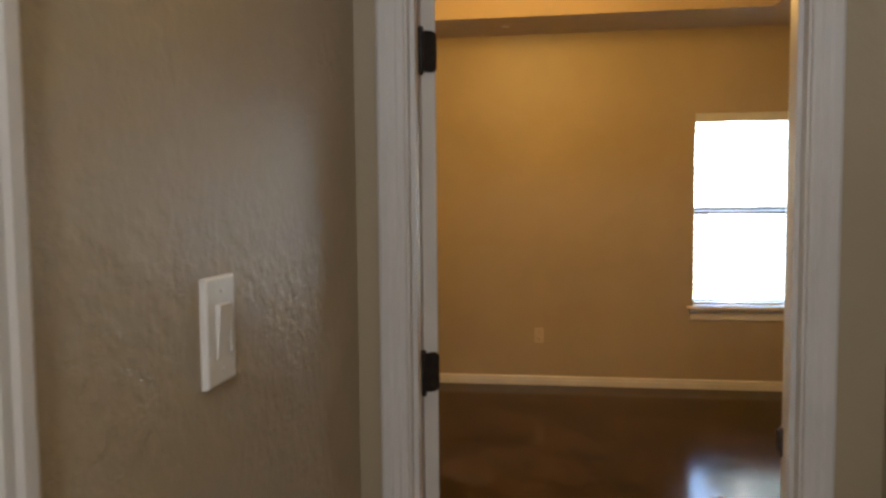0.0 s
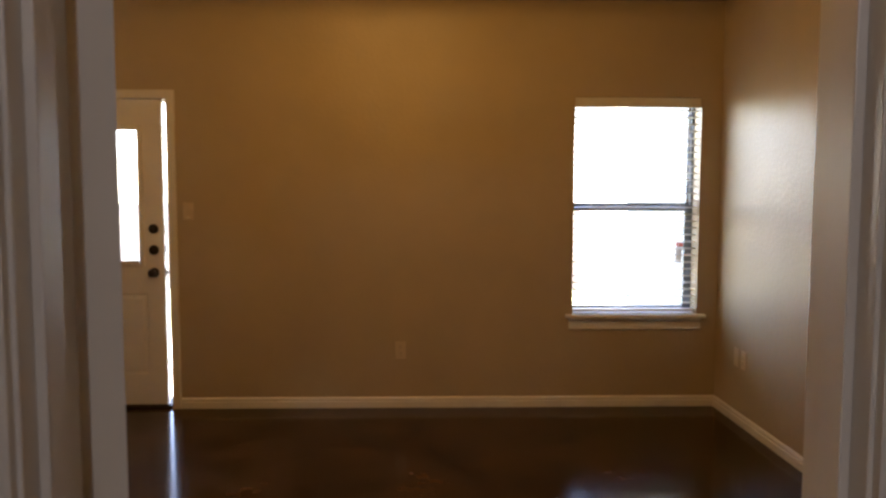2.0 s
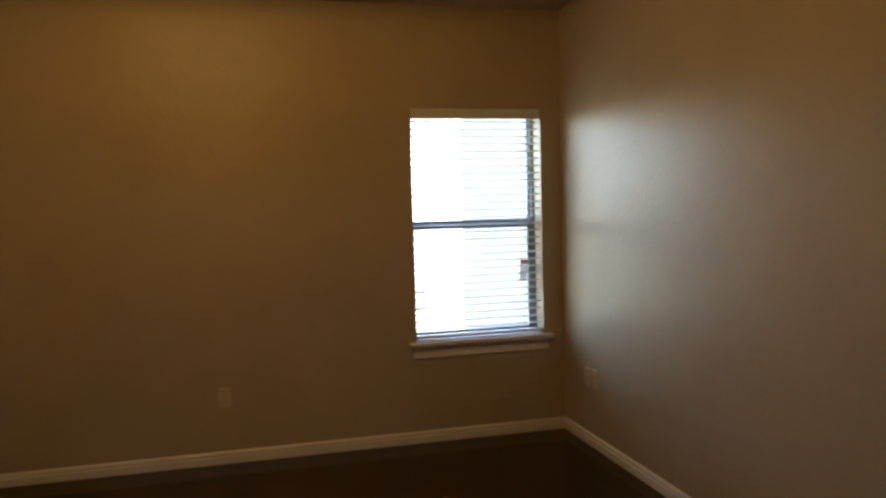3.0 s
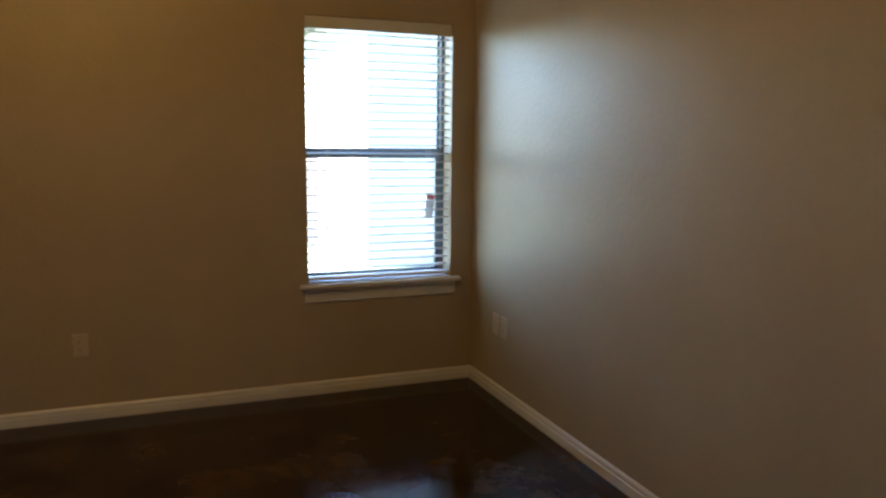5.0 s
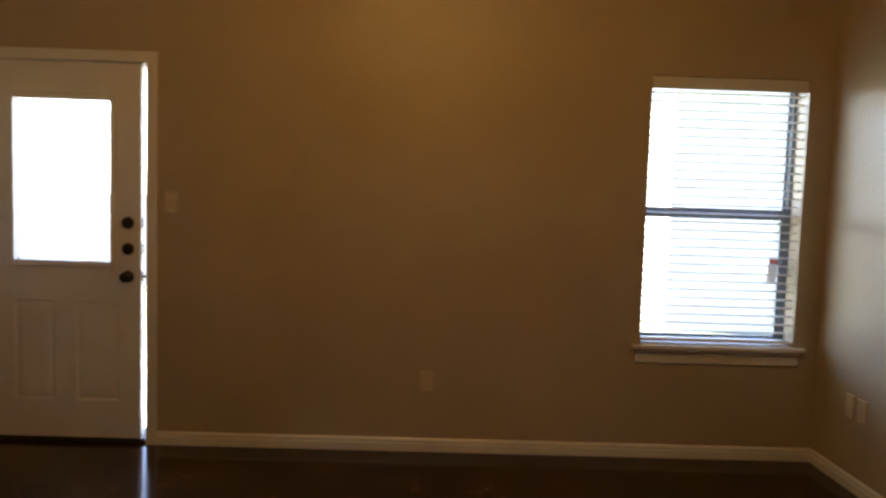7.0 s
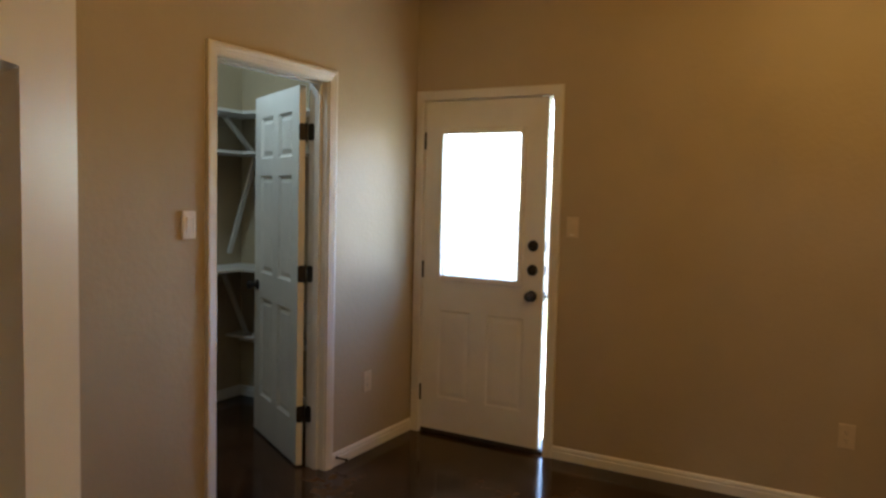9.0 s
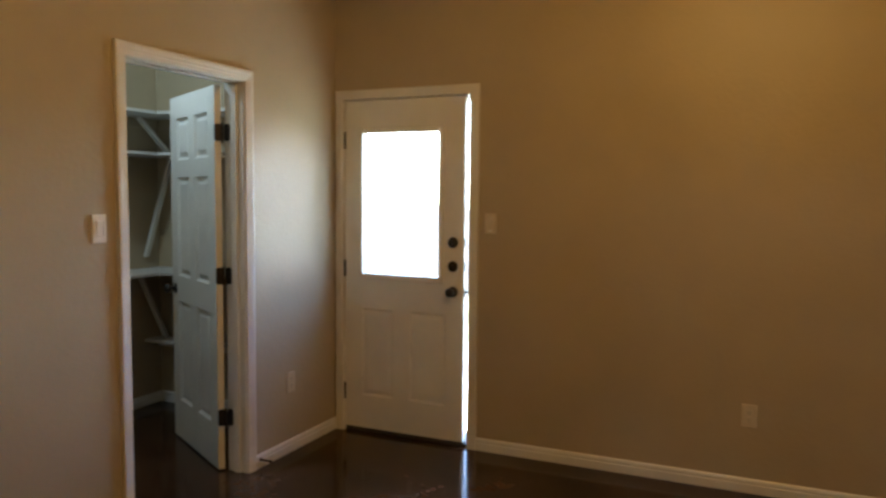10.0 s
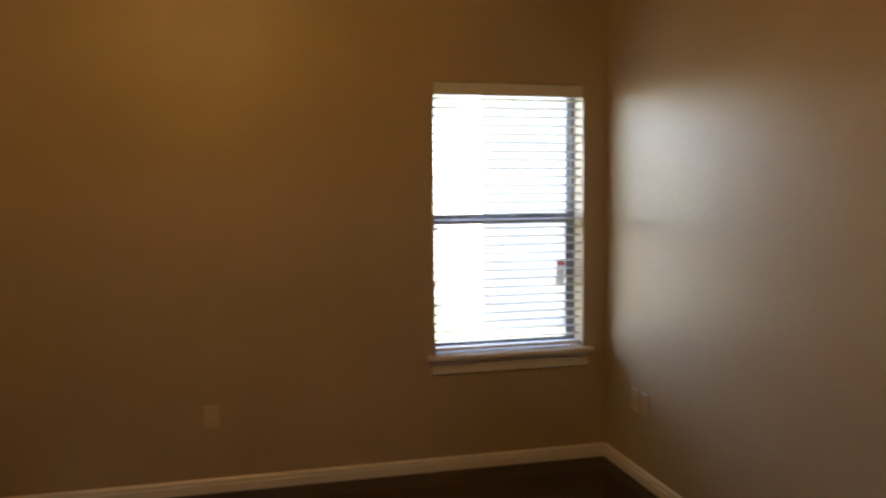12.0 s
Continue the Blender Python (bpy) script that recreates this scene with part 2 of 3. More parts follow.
# ceilings: a lower border round a raised tray over the room
TX0, TX1, TY0, TY1 = WX + 0.6, -0.6, SY + 0.6, -0.58
thing("ceiling", boxes(
    (WX, TX0, SY, 0, CEILING, CEILING + 0.04), (TX1, 0, SY, 0, CEILING, CEILING + 0.04),
    (TX0, TX1, SY, TY0, CEILING, CEILING + 0.04), (TX0, TX1, TY1, 0, CEILING, CEILING + 0.04),
    (TX0 - 0.04, TX0, TY0, TY1, CEILING + 0.04, TRAY_Z), (TX1, TX1 + 0.04, TY0, TY1, CEILING + 0.04, TRAY_Z),
    (TX0 - 0.04, TX1 + 0.04, TY0 - 0.04, TY0, CEILING + 0.04, TRAY_Z), (TX0 - 0.04, TX1 + 0.04, TY1, TY1 + 0.04, CEILING + 0.04, TRAY_Z),
    (TX0 - 0.04, TX1 + 0.04, TY0 - 0.04, TY1 + 0.04, TRAY_Z, TRAY_Z + 0.05)),
    CEIL, "painted tray ceiling with a lower border", "ceiling", kind="structure")
thing("ceiling_hall", boxes((HX0 - 0.115, HX1 + 0.115, -8.2, HY, CEILING, CEILING + 0.05)), CEIL, "painted hall ceiling", "ceiling", kind="structure")
thing("ceiling_closet", boxes((CX0 - 0.12, WX - 0.115, CYS - 0.1, 0, CEILING, CEILING + 0.05)), CEIL, "painted closet ceiling", "ceiling", kind="structure")
# unseen slab and band, added to block sky and sun above the ceilings
thing("roof", boxes((-6.9, 0.9, -8.8, 0.75, 3.12, 3.22)), EXTERIOR, "unseen flat roof slab that keeps out sky and sun", "roof", kind="structure")
thing("gable", boxes((-6.9, 0.2, OUT - 0.05, OUT, CEILING, 3.12), (0.12, 0.2, -8.2, OUT - 0.05, CEILING, 3.12), (-6.4, -6.3, -8.2, OUT - 0.05, CEILING, 3.12)),
      EXTERIOR, "unseen washed masonry band that closes the gap under the roof", "wall", kind="structure")
thing("ground", boxes((-400, 400, -400, 400, -0.4, -0.16)), LAWN, "grass lawn round the house", "ground", kind="structure")
thing("patio", boxes((-5.4, -2.6, OUT + 0.002, 3.2, -0.158, -0.06)), CONCRETE, "pale concrete patio slab outside the door", "patio", kind="structure")


def baseboard(rows):
    for k, (a, b, out) in enumerate(rows):
        thing("baseboard", sweep(BASE, a, b, (0, 0, 1), out), TRIM, "cream painted wooden baseboard", "baseboard", kind="structure")


C = 0.063
baseboard([
    ((XD1 + C, 0, 0), (0, 0, 0), (0, -1, 0)),
    ((0, -0.015, 0), (0, SY + 0.015, 0), (-1, 0, 0)),
    ((WX, -0.002, 0), (WX, CY1 + C, 0), (1, 0, 0)),
    ((WX, CY0 - C, 0), (WX, SY + 0.015, 0), (1, 0, 0)),
    ((WX, SY, 0), (EX0 - C, SY, 0), (0, 1, 0)),
    ((EX1 + C, SY, 0), (0, SY, 0), (0, 1, 0)),
    ((HX0, HY - 0.001, 0), (HX0, HD1 + C, 0), (1, 0, 0)),
    ((HX0, HD0 - C, 0), (HX0, -8.1, 0), (1, 0, 0)),
    ((HX1, HY - 0.001, 0), (HX1, -8.1, 0), (-1, 0, 0)),
    ((CX0, 0, 0), (CX0, CYS, 0), (1, 0, 0)),
    ((CX0 + 0.015, 0, 0), (WX - 0.115, 0, 0), (0, -1, 0)),
])


def casing(parent, a, b, out, axis, depth):
    """Three mitred casing legs round an opening from a to b along axis, on the face at depth."""
    u = Vector((1, 0, 0)) if axis == "x" else Vector((0, 1, 0))
    n = Vector((0, depth, 0)) if axis == "x" else Vector((depth, 0, 0))
    o = Vector(out)
    r = 0.005
    pa, pb = n + u * (a - r), n + u * (b + r)
    h = Vector((0, 0, HEAD + r))
    part("casing", sweep(CASING, pa, pa + h, -u, o, 0, 1), TRIM, parent)
    part("casing", sweep(CASING, pb, pb + h, u, o, 0, 1), TRIM, parent)
    part("casing", sweep(CASING, pa + h, pb + h, (0, 0, 1), o, -1, 1), TRIM, parent)


def jambs(parent, a, b, d0, d1, axis, stop):
    """Jamb boards lining an opening, and the stop that the leaf closes against (from stop[0] to stop[1])."""
    def bx(p, q, e, f, z0, z1, bev=0.0015):
        return boxes((p, q, e, f, z0, z1) if axis == "x" else (e, f, p, q, z0, z1), bevel=bev)
    part("jamb", bx(a - J, a, d0, d1, 0, HEAD + J), TRIM, parent)
    part("jamb", bx(b, b + J, d0, d1, 0, HEAD + J), TRIM, parent)
    part("jamb", bx(a, b, d0, d1, HEAD, HEAD + J), TRIM, parent)
    s0, s1 = stop
    part("door_stop", bx(a, a + 0.011, s0, s1, 0, HEAD), TRIM, parent)
    part("door_stop", bx(b - 0.011, b, s0, s1, 0, HEAD), TRIM, parent)
    part("door_stop", bx(a + 0.011, b - 0.011, s0, s1, HEAD - 0.011, HEAD), TRIM, parent)


def panel_leaf(w, h, t, panels, sunk=0.016):
    """A moulded door leaf: x from 0 to w, y from -t/2 to t/2, with sunk panels that have a raised field on both faces."""
    bm = bmesh.new()
    xs = sorted({0, w, *[p[0] for p in panels], *[p[1] for p in panels]})
    zs = sorted({0, h, *[p[2] for p in panels], *[p[3] for p in panels]})
    for s in (-1, 1):
        grid = {(x, z): bm.verts.new((x, s * t / 2, z)) for x in xs for z in zs}
        for x0, x1 in zip(xs, xs[1:]):
            for z0, z1 in zip(zs, zs[1:]):
                f = bm.faces.new([grid[p] for p in ((x0, z0), (x1, z0), (x1, z1), (x0, z1))])
                if any(p[0] - 1e-6 <= x0 and x1 <= p[1] + 1e-6 and p[2] - 1e-6 <= z0 and z1 <= p[3] + 1e-6 for p in panels):
                    ring = list(f.verts)
                    bm.faces.remove(f)
                    for d, y in ((0.012, sunk), (0.020, sunk), (0.042, sunk / 3)):
                        inner = [bm.verts.new((min(max(v.co.x, x0 + d), x1 - d), s * (t / 2 - y), min(max(v.co.z, z0 + d), z1 - d)))
                                 for v in ring]
                        for k in range(4):
                            bm.faces.new((ring[k], ring[(k + 1) % 4], inner[(k + 1) % 4], inner[k]))
                        ring = inner
                    bm.faces.new(ring)
    for x in (0, w):
        q = [bm.verts.new(p) for p in ((x, -t / 2, 0), (x, t / 2, 0), (x, t / 2, h), (x, -t / 2, h))]
        bm.faces.new(q)
    for z in (0, h):
        q = [bm.verts.new(p) for p in ((0, -t / 2, z), (w, -t / 2, z), (w, t / 2, z), (0, t / 2, z))]
        bm.faces.new(q)
    bmesh.ops.remove_doubles(bm, verts=bm.verts, dist=1e-5)
    bmesh.ops.recalc_face_normals(bm, faces=bm.faces)
    return bm


def six_panels(w):
    s, m = 0.112, 0.10
    half = (w - 2 * s - m) / 2
    cols = ((s, s + half), (s + half + m, w - s))
    rows = ((0.235, 0.835), (0.985, 1.565), (1.665, 1.905))
    return [(*c, *r) for c in cols for r in rows]


def hinge(parent, x, y, z, turn, side=-1):
    """A butt hinge: rounded leaf plate, knuckle and pin tips, the plate facing -y before the turn."""
    bm = bmesh.new()
    box(bm, -0.019, 0.019, -0.0035, 0.0, -0.045, 0.045)
    e = [e for e in bm.edges if abs(e.verts[0].co.y - e.verts[1].co.y) > 0.001]
    bmesh.ops.bevel(bm, geom=e, offset=0.013, segments=4, profile=0.5, affect="EDGES")
    h = part("hinge", bm, BRONZE, parent, "dark bronze hinge", pose(x, y, z, 0, 0, turn))
    k = lathe([(0.002, -0.053), (0.0055, -0.051), (0.0065, -0.046), (0.0065, 0.046), (0.0055, 0.051), (0.002, 0.053)], 12)
    part("hinge_pin", k, BRONZE, h, "", pose(side * 0.021, -0.005, 0))
    for sx, sz in ((0.004, 0.03), (-0.006, 0.0), (0.004, -0.03)):
        part("screw", lathe([(0.0038, 0), (0.0036, -0.0008), (0.001, -0.001)], 10, "y"), BRONZE, h, "", pose(sx, -0.0034, sz))
    return h


def jamb_leaf(parent, m):
    """The other leaf of a hinge, let into the jamb; it faces -y before the pose m."""
    bm = bmesh.new()
    box(bm, -0.019, 0.019, -0.003, 0.0, -0.045, 0.045)
    e = [e for e in bm.edges if abs(e.verts[0].co.y - e.verts[1].co.y) > 0.001]
    bmesh.ops.bevel(bm, geom=e, offset=0.013, segments=4, profile=0.5, affect="EDGES")
    return part("hinge_leaf", bm, BRONZE, parent, "dark bronze hinge leaf", m)


def knob(parent, m, label="dark bronze round door knob"):
    """A round knob on a rose; it points along -y before the pose m."""
    prof = [(0.031, 0.0), (0.0325, -0.003), (0.030, -0.008), (0.016, -0.011), (0.0115, -0.016), (0.0115, -0.030),
            (0.018, -0.036), (0.0255, -0.044), (0.0275, -0.053), (0.024, -0.061), (0.012, -0.066), (0.002, -0.067)]
    return part("door_knob", lathe(prof, 28, "y"), BRONZE, parent, label, m)


def deadbolt(parent, m):
    prof = [(0.031, 0.0), (0.0325, -0.004), (0.031, -0.010), (0.026, -0.015), (0.010, -0.0165), (0.002, -0.0165)]
    d = part("deadbolt", lathe(prof, 28, "y"), BRONZE, parent, "dark bronze round deadbolt", m)
    part("thumb_turn", boxes((-0.005, 0.005, -0.028, -0.016, -0.014, 0.014), bevel=0.003), BRONZE, d)
    return d


def frame_empty(name, m, label):
    return empty(name, m, label, "door frame", kind="structure")


# ---- entry doorway and its open door ----
ef = frame_empty("doorframe_1", Matrix(), "white painted door frame with moulded casing")
casing(ef, EX0, EX1, (0, -1, 0), "x", HY)
casing(ef, EX0, EX1, (0, 1, 0), "x", SY)
jambs(ef, EX0, EX1, HY, SY, "x", (HY + 0.028, SY - 0.048))
part("strike_plate", boxes((EX1 - 0.0025, EX1, SY - 0.036, SY + 0.004, 0.915, 0.975), (EX1 - 0.0045, EX1 + 0.006, SY + 0.004, SY + 0.020, 0.925, 0.965)), BRONZE, ef, "dark bronze strike plate")

W1 = EX1 - EX0 - 0.006
OPEN1 = 124.9
door1 = empty("door_1", pose(EX0 + 0.008, SY + 0.008, 0.012, 0, 0, OPEN1), "white six-panel interior door standing open", "door")
part("leaf", panel_leaf(W1, 2.032, 0.035, six_panels(W1)), DOOR, door1, "", pose(0.0, -0.0175, 0))
for hz in (0.28, 1.06, 1.778):
    hinge(door1, -0.0005, -0.0175, hz, -90)
for hz in (0.292, 1.072, 1.79):
    jamb_leaf(ef, pose(EX0, SY - 0.020, hz, 0, 0, 90))
knob(door1, pose(W1 - 0.062, -0.035, 0.905))
knob(door1, pose(W1 - 0.062, 0.0, 0.905, 0, 0, 180))
part("latch_plate", boxes((W1 - 0.0005, W1 + 0.0012, -0.029, -0.006, 0.876, 0.934), bevel=0.0005), BRONZE, door1)

# ---- side door of the hall, closed ----
hf = frame_empty("doorframe_2", Matrix(), "white painted door frame in the hall wall")
casing(hf, HD0, HD1, (1, 0, 0), "y", HX0)
jambs(hf, HD0, HD1, HX0 - 0.115, HX0, "y", (HX0 - 0.072, HX0 - 0.040))
W2 = HD1 - HD0 - 0.006
door2 = empty("door_2", pose(HX0 - 0.0775, HD1 - 0.003, 0.012, 0, 0, -90), "white six-panel interior door, closed", "door")
part("leaf", panel_leaf(W2, 2.032, 0.035, six_panels(W2)), DOOR, door2, "", pose(0, -0.0145, 0))
knob(door2, pose(W2 - 0.062, 0.003, 0.905, 0, 0, 180))

# ---- closet doorway and its open door ----
cf = frame_empty("doorframe_3", Matrix(), "white painted closet door frame with moulded casing")
casing(cf, CY0, CY1, (1, 0, 0), "y", WX)
casing(cf, CY0, CY1, (-1, 0, 0), "y", WX - 0.115)
jambs(cf, CY0, CY1, WX - 0.115, WX, "y", (WX - 0.075, WX - 0.040))
W3 = CY1 - CY0 - 0.006
OPEN3 = 119.5
door3 = empty("door_3", pose(WX - 0.134, CY1 - 0.014, 0.012, 0, 0, -90 - OPEN3), "white six-panel closet door standing open", "door")
part("leaf", panel_leaf(W3, 2.032, 0.035, six_panels(W3)), DOOR, door3, "", pose(0, 0.0175, 0))
for hz in (0.28, 1.04, 1.79):
    hinge(door3, -0.0005, 0.0175, hz, -90, 1)
for hz in (0.292, 1.052, 1.802):
    jamb_leaf(cf, pose(WX - 0.115 + 0.009, CY1, hz))
knob(door3, pose(W3 - 0.062, 0.035, 0.905, 0, 0, 180))
knob(door3, pose(W3 - 0.062, 0.0, 0.905))

# ---- exterior half-lite door ----
xf = frame_empty("doorframe_4", Matrix(), "white painted frame of the outside door")
FLAT = [(0, 0), (0.014, 0), (0.016, 0.003), (0.016, 0.052), (0.013, 0.056), (0, 0.057)]
h = Vector((0, 0, HEAD + 0.005))
pa, pb = Vector((XD0 - 0.005, 0, 0)), Vector((XD1 + 0.005, 0, 0))
part("casing", sweep(FLAT, pa, pa + h, (-1, 0, 0), (0, -1, 0), 0, 1), TRIM, xf)
part("casing", sweep(FLAT, pb, pb + h, (1, 0, 0), (0, -1, 0), 0, 1), TRIM, xf)
part("casing", sweep(FLAT, pa + h, pb + h, (0, 0, 1), (0, -1, 0), -1, 1), TRIM, xf)
part("jamb", boxes((XD0 - J, XD0, 0, OUT, 0, HEAD + J), bevel=0.001), TRIM, xf)
part("jamb", boxes((XD1, XD1 + J, 0, OUT, 0, HEAD + J), bevel=0.001), TRIM, xf)
part("jamb", boxes((XD0, XD1, 0, OUT, HEAD, HEAD + J), bevel=0.001), TRIM, xf)
part("door_stop", boxes((XD0, XD0 + 0.012, 0.052, OUT, 0.03, HEAD)), TRIM, xf)
part("door_stop", boxes((XD0 + 0.012, XD1, 0.052, OUT, HEAD - 0.012, HEAD)), TRIM, xf)
part("threshold", boxes((XD0, XD1, 0.004, OUT + 0.03, 0, 0.02), bevel=0.006), RUBBER, xf, "dark metal threshold")
part("strike_plate", boxes((XD1 - 0.002, XD1, 0.012, 0.04, 0.89, 0.95)), BRASS, xf, "small brass strike plate")

GAP = 0.028
W4 = XD1 - XD0 - 0.003 - GAP
H4 = 2.027
door4 = empty("door_4", pose(XD0 + 0.003, 0.026, 0.028), "white half-glass outside door left slightly off its frame", "door")
G0, G1, GZ0, GZ1 = 0.119, 0.642, 0.966, 1.836


def lite_leaf():
    t = 0.044
    bm = bmesh.new()
    box(bm, 0, G0, -t / 2, t / 2, GZ0, GZ1)
    box(bm, G1, W4, -t / 2, t / 2, GZ0, GZ1)
    box(bm, 0, W4, -t / 2, t / 2, GZ1, H4)
    low = panel_leaf(W4, GZ0, t, [(0.115, 0.335, 0.205, 0.755), (0.445, W4 - 0.115, 0.205, 0.755)], 0.0055)
    me = bpy.data.meshes.new("low")
    low.to_mesh(me)
    low.free()
    bm.from_mesh(me)
    bpy.data.meshes.remove(me)
    return bm


part("leaf", lite_leaf(), DOOR, door4)
lf = bmesh.new()
for s in (-1, 1):
    y0, y1 = sorted((s * 0.020, s * 0.035))
    box(lf, G0 - 0.028, G0 + 0.006, y0, y1, GZ0 - 0.028, GZ1 + 0.028, 0.004)
    box(lf, G1 - 0.006, G1 + 0.028, y0, y1, GZ0 - 0.028, GZ1 + 0.028, 0.004)
    box(lf, G0 + 0.006, G1 - 0.006, y0, y1, GZ1 - 0.006, GZ1 + 0.028, 0.004)
    box(lf, G0 + 0.006, G1 - 0.006, y0, y1, GZ0 - 0.028, GZ0 + 0.006, 0.004)
part("glass_frame", lf, DOOR, door4)
gp = part("pane", boxes((G0, G1, -0.004, 0.004, GZ0, GZ1)), GLASS, door4, "clear glass pane")
gp.visible_shadow = False
part("sweep", boxes((0.0, W4, -0.02, 0.02, -0.012, 0.0)), RUBBER, door4, "dark rubber door sweep")
for hz in (0.225, 1.0, 1.79):
    k = lathe([(0.002, -0.053), (0.0055, -0.051), (0.0068, -0.046), (0.0068, 0.046), (0.0055, 0.051), (0.002, 0.053)], 12)
    hg = part("hinge", k, BRONZE, door4, "dark bronze hinge knuckle", pose(-0.003, -0.027, hz))
    part("hinge_leaf", boxes((-0.018, 0.0, -0.001, 0.002, -0.045, 0.045), bevel=0.0008), BRONZE, hg)
BX = W4 - 0.069
deadbolt(door4, pose(BX, -0.022, 1.183))
deadbolt(door4, pose(BX, -0.022, 1.043))
knob(door4, pose(BX, -0.022, 0.893))
for hz in (0.893, 1.043, 1.183):
    part("bolt_face", boxes((W4 - 0.0005, W4 + 0.0018, -0.012, 0.012, hz - 0.028, hz + 0.028), bevel=0.0005), BRONZE, door4)
part("latch", boxes((W4 - 0.001, W4 + 0.040, -0.006, 0.006, 0.886, 0.900), bevel=0.002), BRONZE, door4)

# ---- window ----
win = empty("window_1", Matrix(), "single-hung grey metal window with clear glass", "window", kind="structure")
FY0, FY1 = 0.128, 0.190
fr = 0.022
fl = 0.012
part("window_frame", boxes((WN0, WN0 + fl, FY0, FY1, WZ0, WZ1), (WN1 - fr, WN1, FY0, FY1, WZ0, WZ1),
                           (WN0 + fl, WN1 - fr, FY0, FY1, WZ1 - fr, WZ1), (WN0 + fl, WN1 - fr, FY0, FY1, WZ0, WZ0 + 0.018)), ALLOY, win)
MZ = 1.358
a0, a1 = WN0 + fl, WN1 - fr
up = part("upper_sash", boxes((a0, a0 + 0.014, 0.161, 0.183, MZ, WZ1 - fr), (a1 - 0.014, a1, 0.161, 0.183, MZ, WZ1 - fr),
                              (a0, a1, 0.161, 0.183, WZ1 - fr - 0.014, WZ1 - fr), (a0, a1, 0.159, 0.183, MZ - 0.012, MZ + 0.026)), ALLOY, win)
gp = part("pane", boxes((a0 + 0.01, a1 - 0.01, 0.170, 0.175, MZ + 0.02, WZ1 - fr - 0.01)), GLASS, up)
gp.visible_shadow = False
lo = part("lower_sash", boxes((a0, a0 + 0.014, 0.133, 0.157, WZ0 + 0.018, MZ + 0.026), (a1 - 0.032, a1, 0.133, 0.157, WZ0 + 0.018, MZ + 0.026),
                              (a0 + 0.014, a1 - 0.032, 0.133, 0.157, MZ - 0.030, MZ + 0.028), (a0 + 0.014, a1 - 0.032, 0.133, 0.157, WZ0 + 0.018, WZ0 + 0.038)), ALLOY, win)
gp = part("pane", boxes((a0 + 0.012, a1 - 0.030, 0.142, 0.147, WZ0 + 0.034, MZ - 0.020)), GLASS, lo)
gp.visible_shadow = False
part("window_return", boxes((WN0 - 0.001, WN0 + 0.0025, 0.0, FY0, WZ0, WZ1)), WALL, win)
part("window_return", boxes((WN1 - 0.0025, WN1 + 0.001, 0.0, FY0, WZ0, WZ1)), WALL, win)
sill = bmesh.new()
box(sill, WN0 - 0.048, WN1 + 0.048, -0.048, 0.0, WZ0 - 0.024, WZ0, 0.005)
box(sill, WN0, WN1, 0.0, OUT, WZ0 - 0.020, WZ0 - 0.001)
part("window_sill", sill, TRIM, win, "white painted wooden sill board")
part("apron", sweep([(0, 0), (0.009, 0), (0.013, 0.006), (0.013, 0.058), (0.017, 0.070), (0.017, 0.082), (0, 0.082)],
                    (WN0 - 0.022, 0, WZ0 - 0.106), (WN1 + 0.022, 0, WZ0 - 0.106), (0, 0, 1), (0, -1, 0)), TRIM, win)

# hang tag on the lower sash
tag = thing("hang_tag", boxes((-0.025, 0.025, -0.0006, 0.0006, -0.135, 0.0)), PAPER,
            "white paper tag with a red head, hanging in the window", "tag", m=pose(-0.222, 0.118, 1.112, 0, 5, 0))
part("tag_head", boxes((-0.025, 0.025, -0.0012, -0.0008, -0.026, -0.001)), RED, tag, "red printed band")
part("tag_string", boxes((-0.001, 0.001, -0.001, 0.001, 0.0, 0.23)), CORD, tag)

# ---- blind ----
blind = empty("window_blind", pose((WN0 + WN1) / 2, 0.052, WZ1), "white slatted horizontal blind, lowered with open slats", "blind")
BW = (WN1 - WN0) / 2 - 0.007
part("valance", boxes((-BW - 0.004, BW + 0.004, -0.044, -0.032, -0.068, -0.002), bevel=0.003), SLAT, blind)
part("headrail", boxes((-BW, BW, -0.028, 0.026, -0.052, -0.002)), SLAT, blind)


def slat_mesh():
    """A thin slat with a slight crown."""
    bm = bmesh.new()
    rows = []
    for k in range(5):
        v = -1 + k / 2
        y, c = 0.025 * v, 0.0042 * (1 - v * v)
        rows.append([(x, y, c) for x in (-BW, BW)])
    top = [[bm.verts.new(p) for p in r] for r in rows]
    low = [[bm.verts.new((p[0], p[1], p[2] - 0.0042)) for p in r] for r in rows]
    for g in (top, low):
        for a, b in zip(g, g[1:]):
            bm.faces.new((a[0], a[1], b[1], b[0]))
    for k in (0, 1):
        for a, b, c, d in zip(top, top[1:], low[1:], low):
            bm.faces.new((a[k], b[k], c[k], d[k]))
    for r in (0, -1):
        bm.faces.new((top[r][0], top[r][1], low[r][1], low[r][0]))
    bmesh.ops.recalc_face_normals(bm, faces=bm.faces)
    return bm


STEP = 0.0464
COUNT = 29
sm = mesh_of("slat", slat_mesh(), SLAT)
for k in range(COUNT):
    s = new("slat", sm)
    s.parent = blind
    s.matrix_local = pose(0, 0, -0.082 - STEP * k, -1.0 + random.uniform(-1.0, 1.0), random.uniform(-0.12, 0.12), 0)
BOTTOM = -0.082 - STEP * COUNT
part("bottom_rail", boxes((-BW, BW, -0.026, 0.026, BOTTOM - 0.012, BOTTOM + 0.006), bevel=0.003), SLAT, blind)
for x in (-BW + 0.12, BW - 0.12):
    for y in (-0.027, 0.027):
        part("ladder_cord", boxes((x - 0.0009, x + 0.0009, y - 0.0009, y + 0.0009, BOTTOM, -0.05)), CORD, blind)
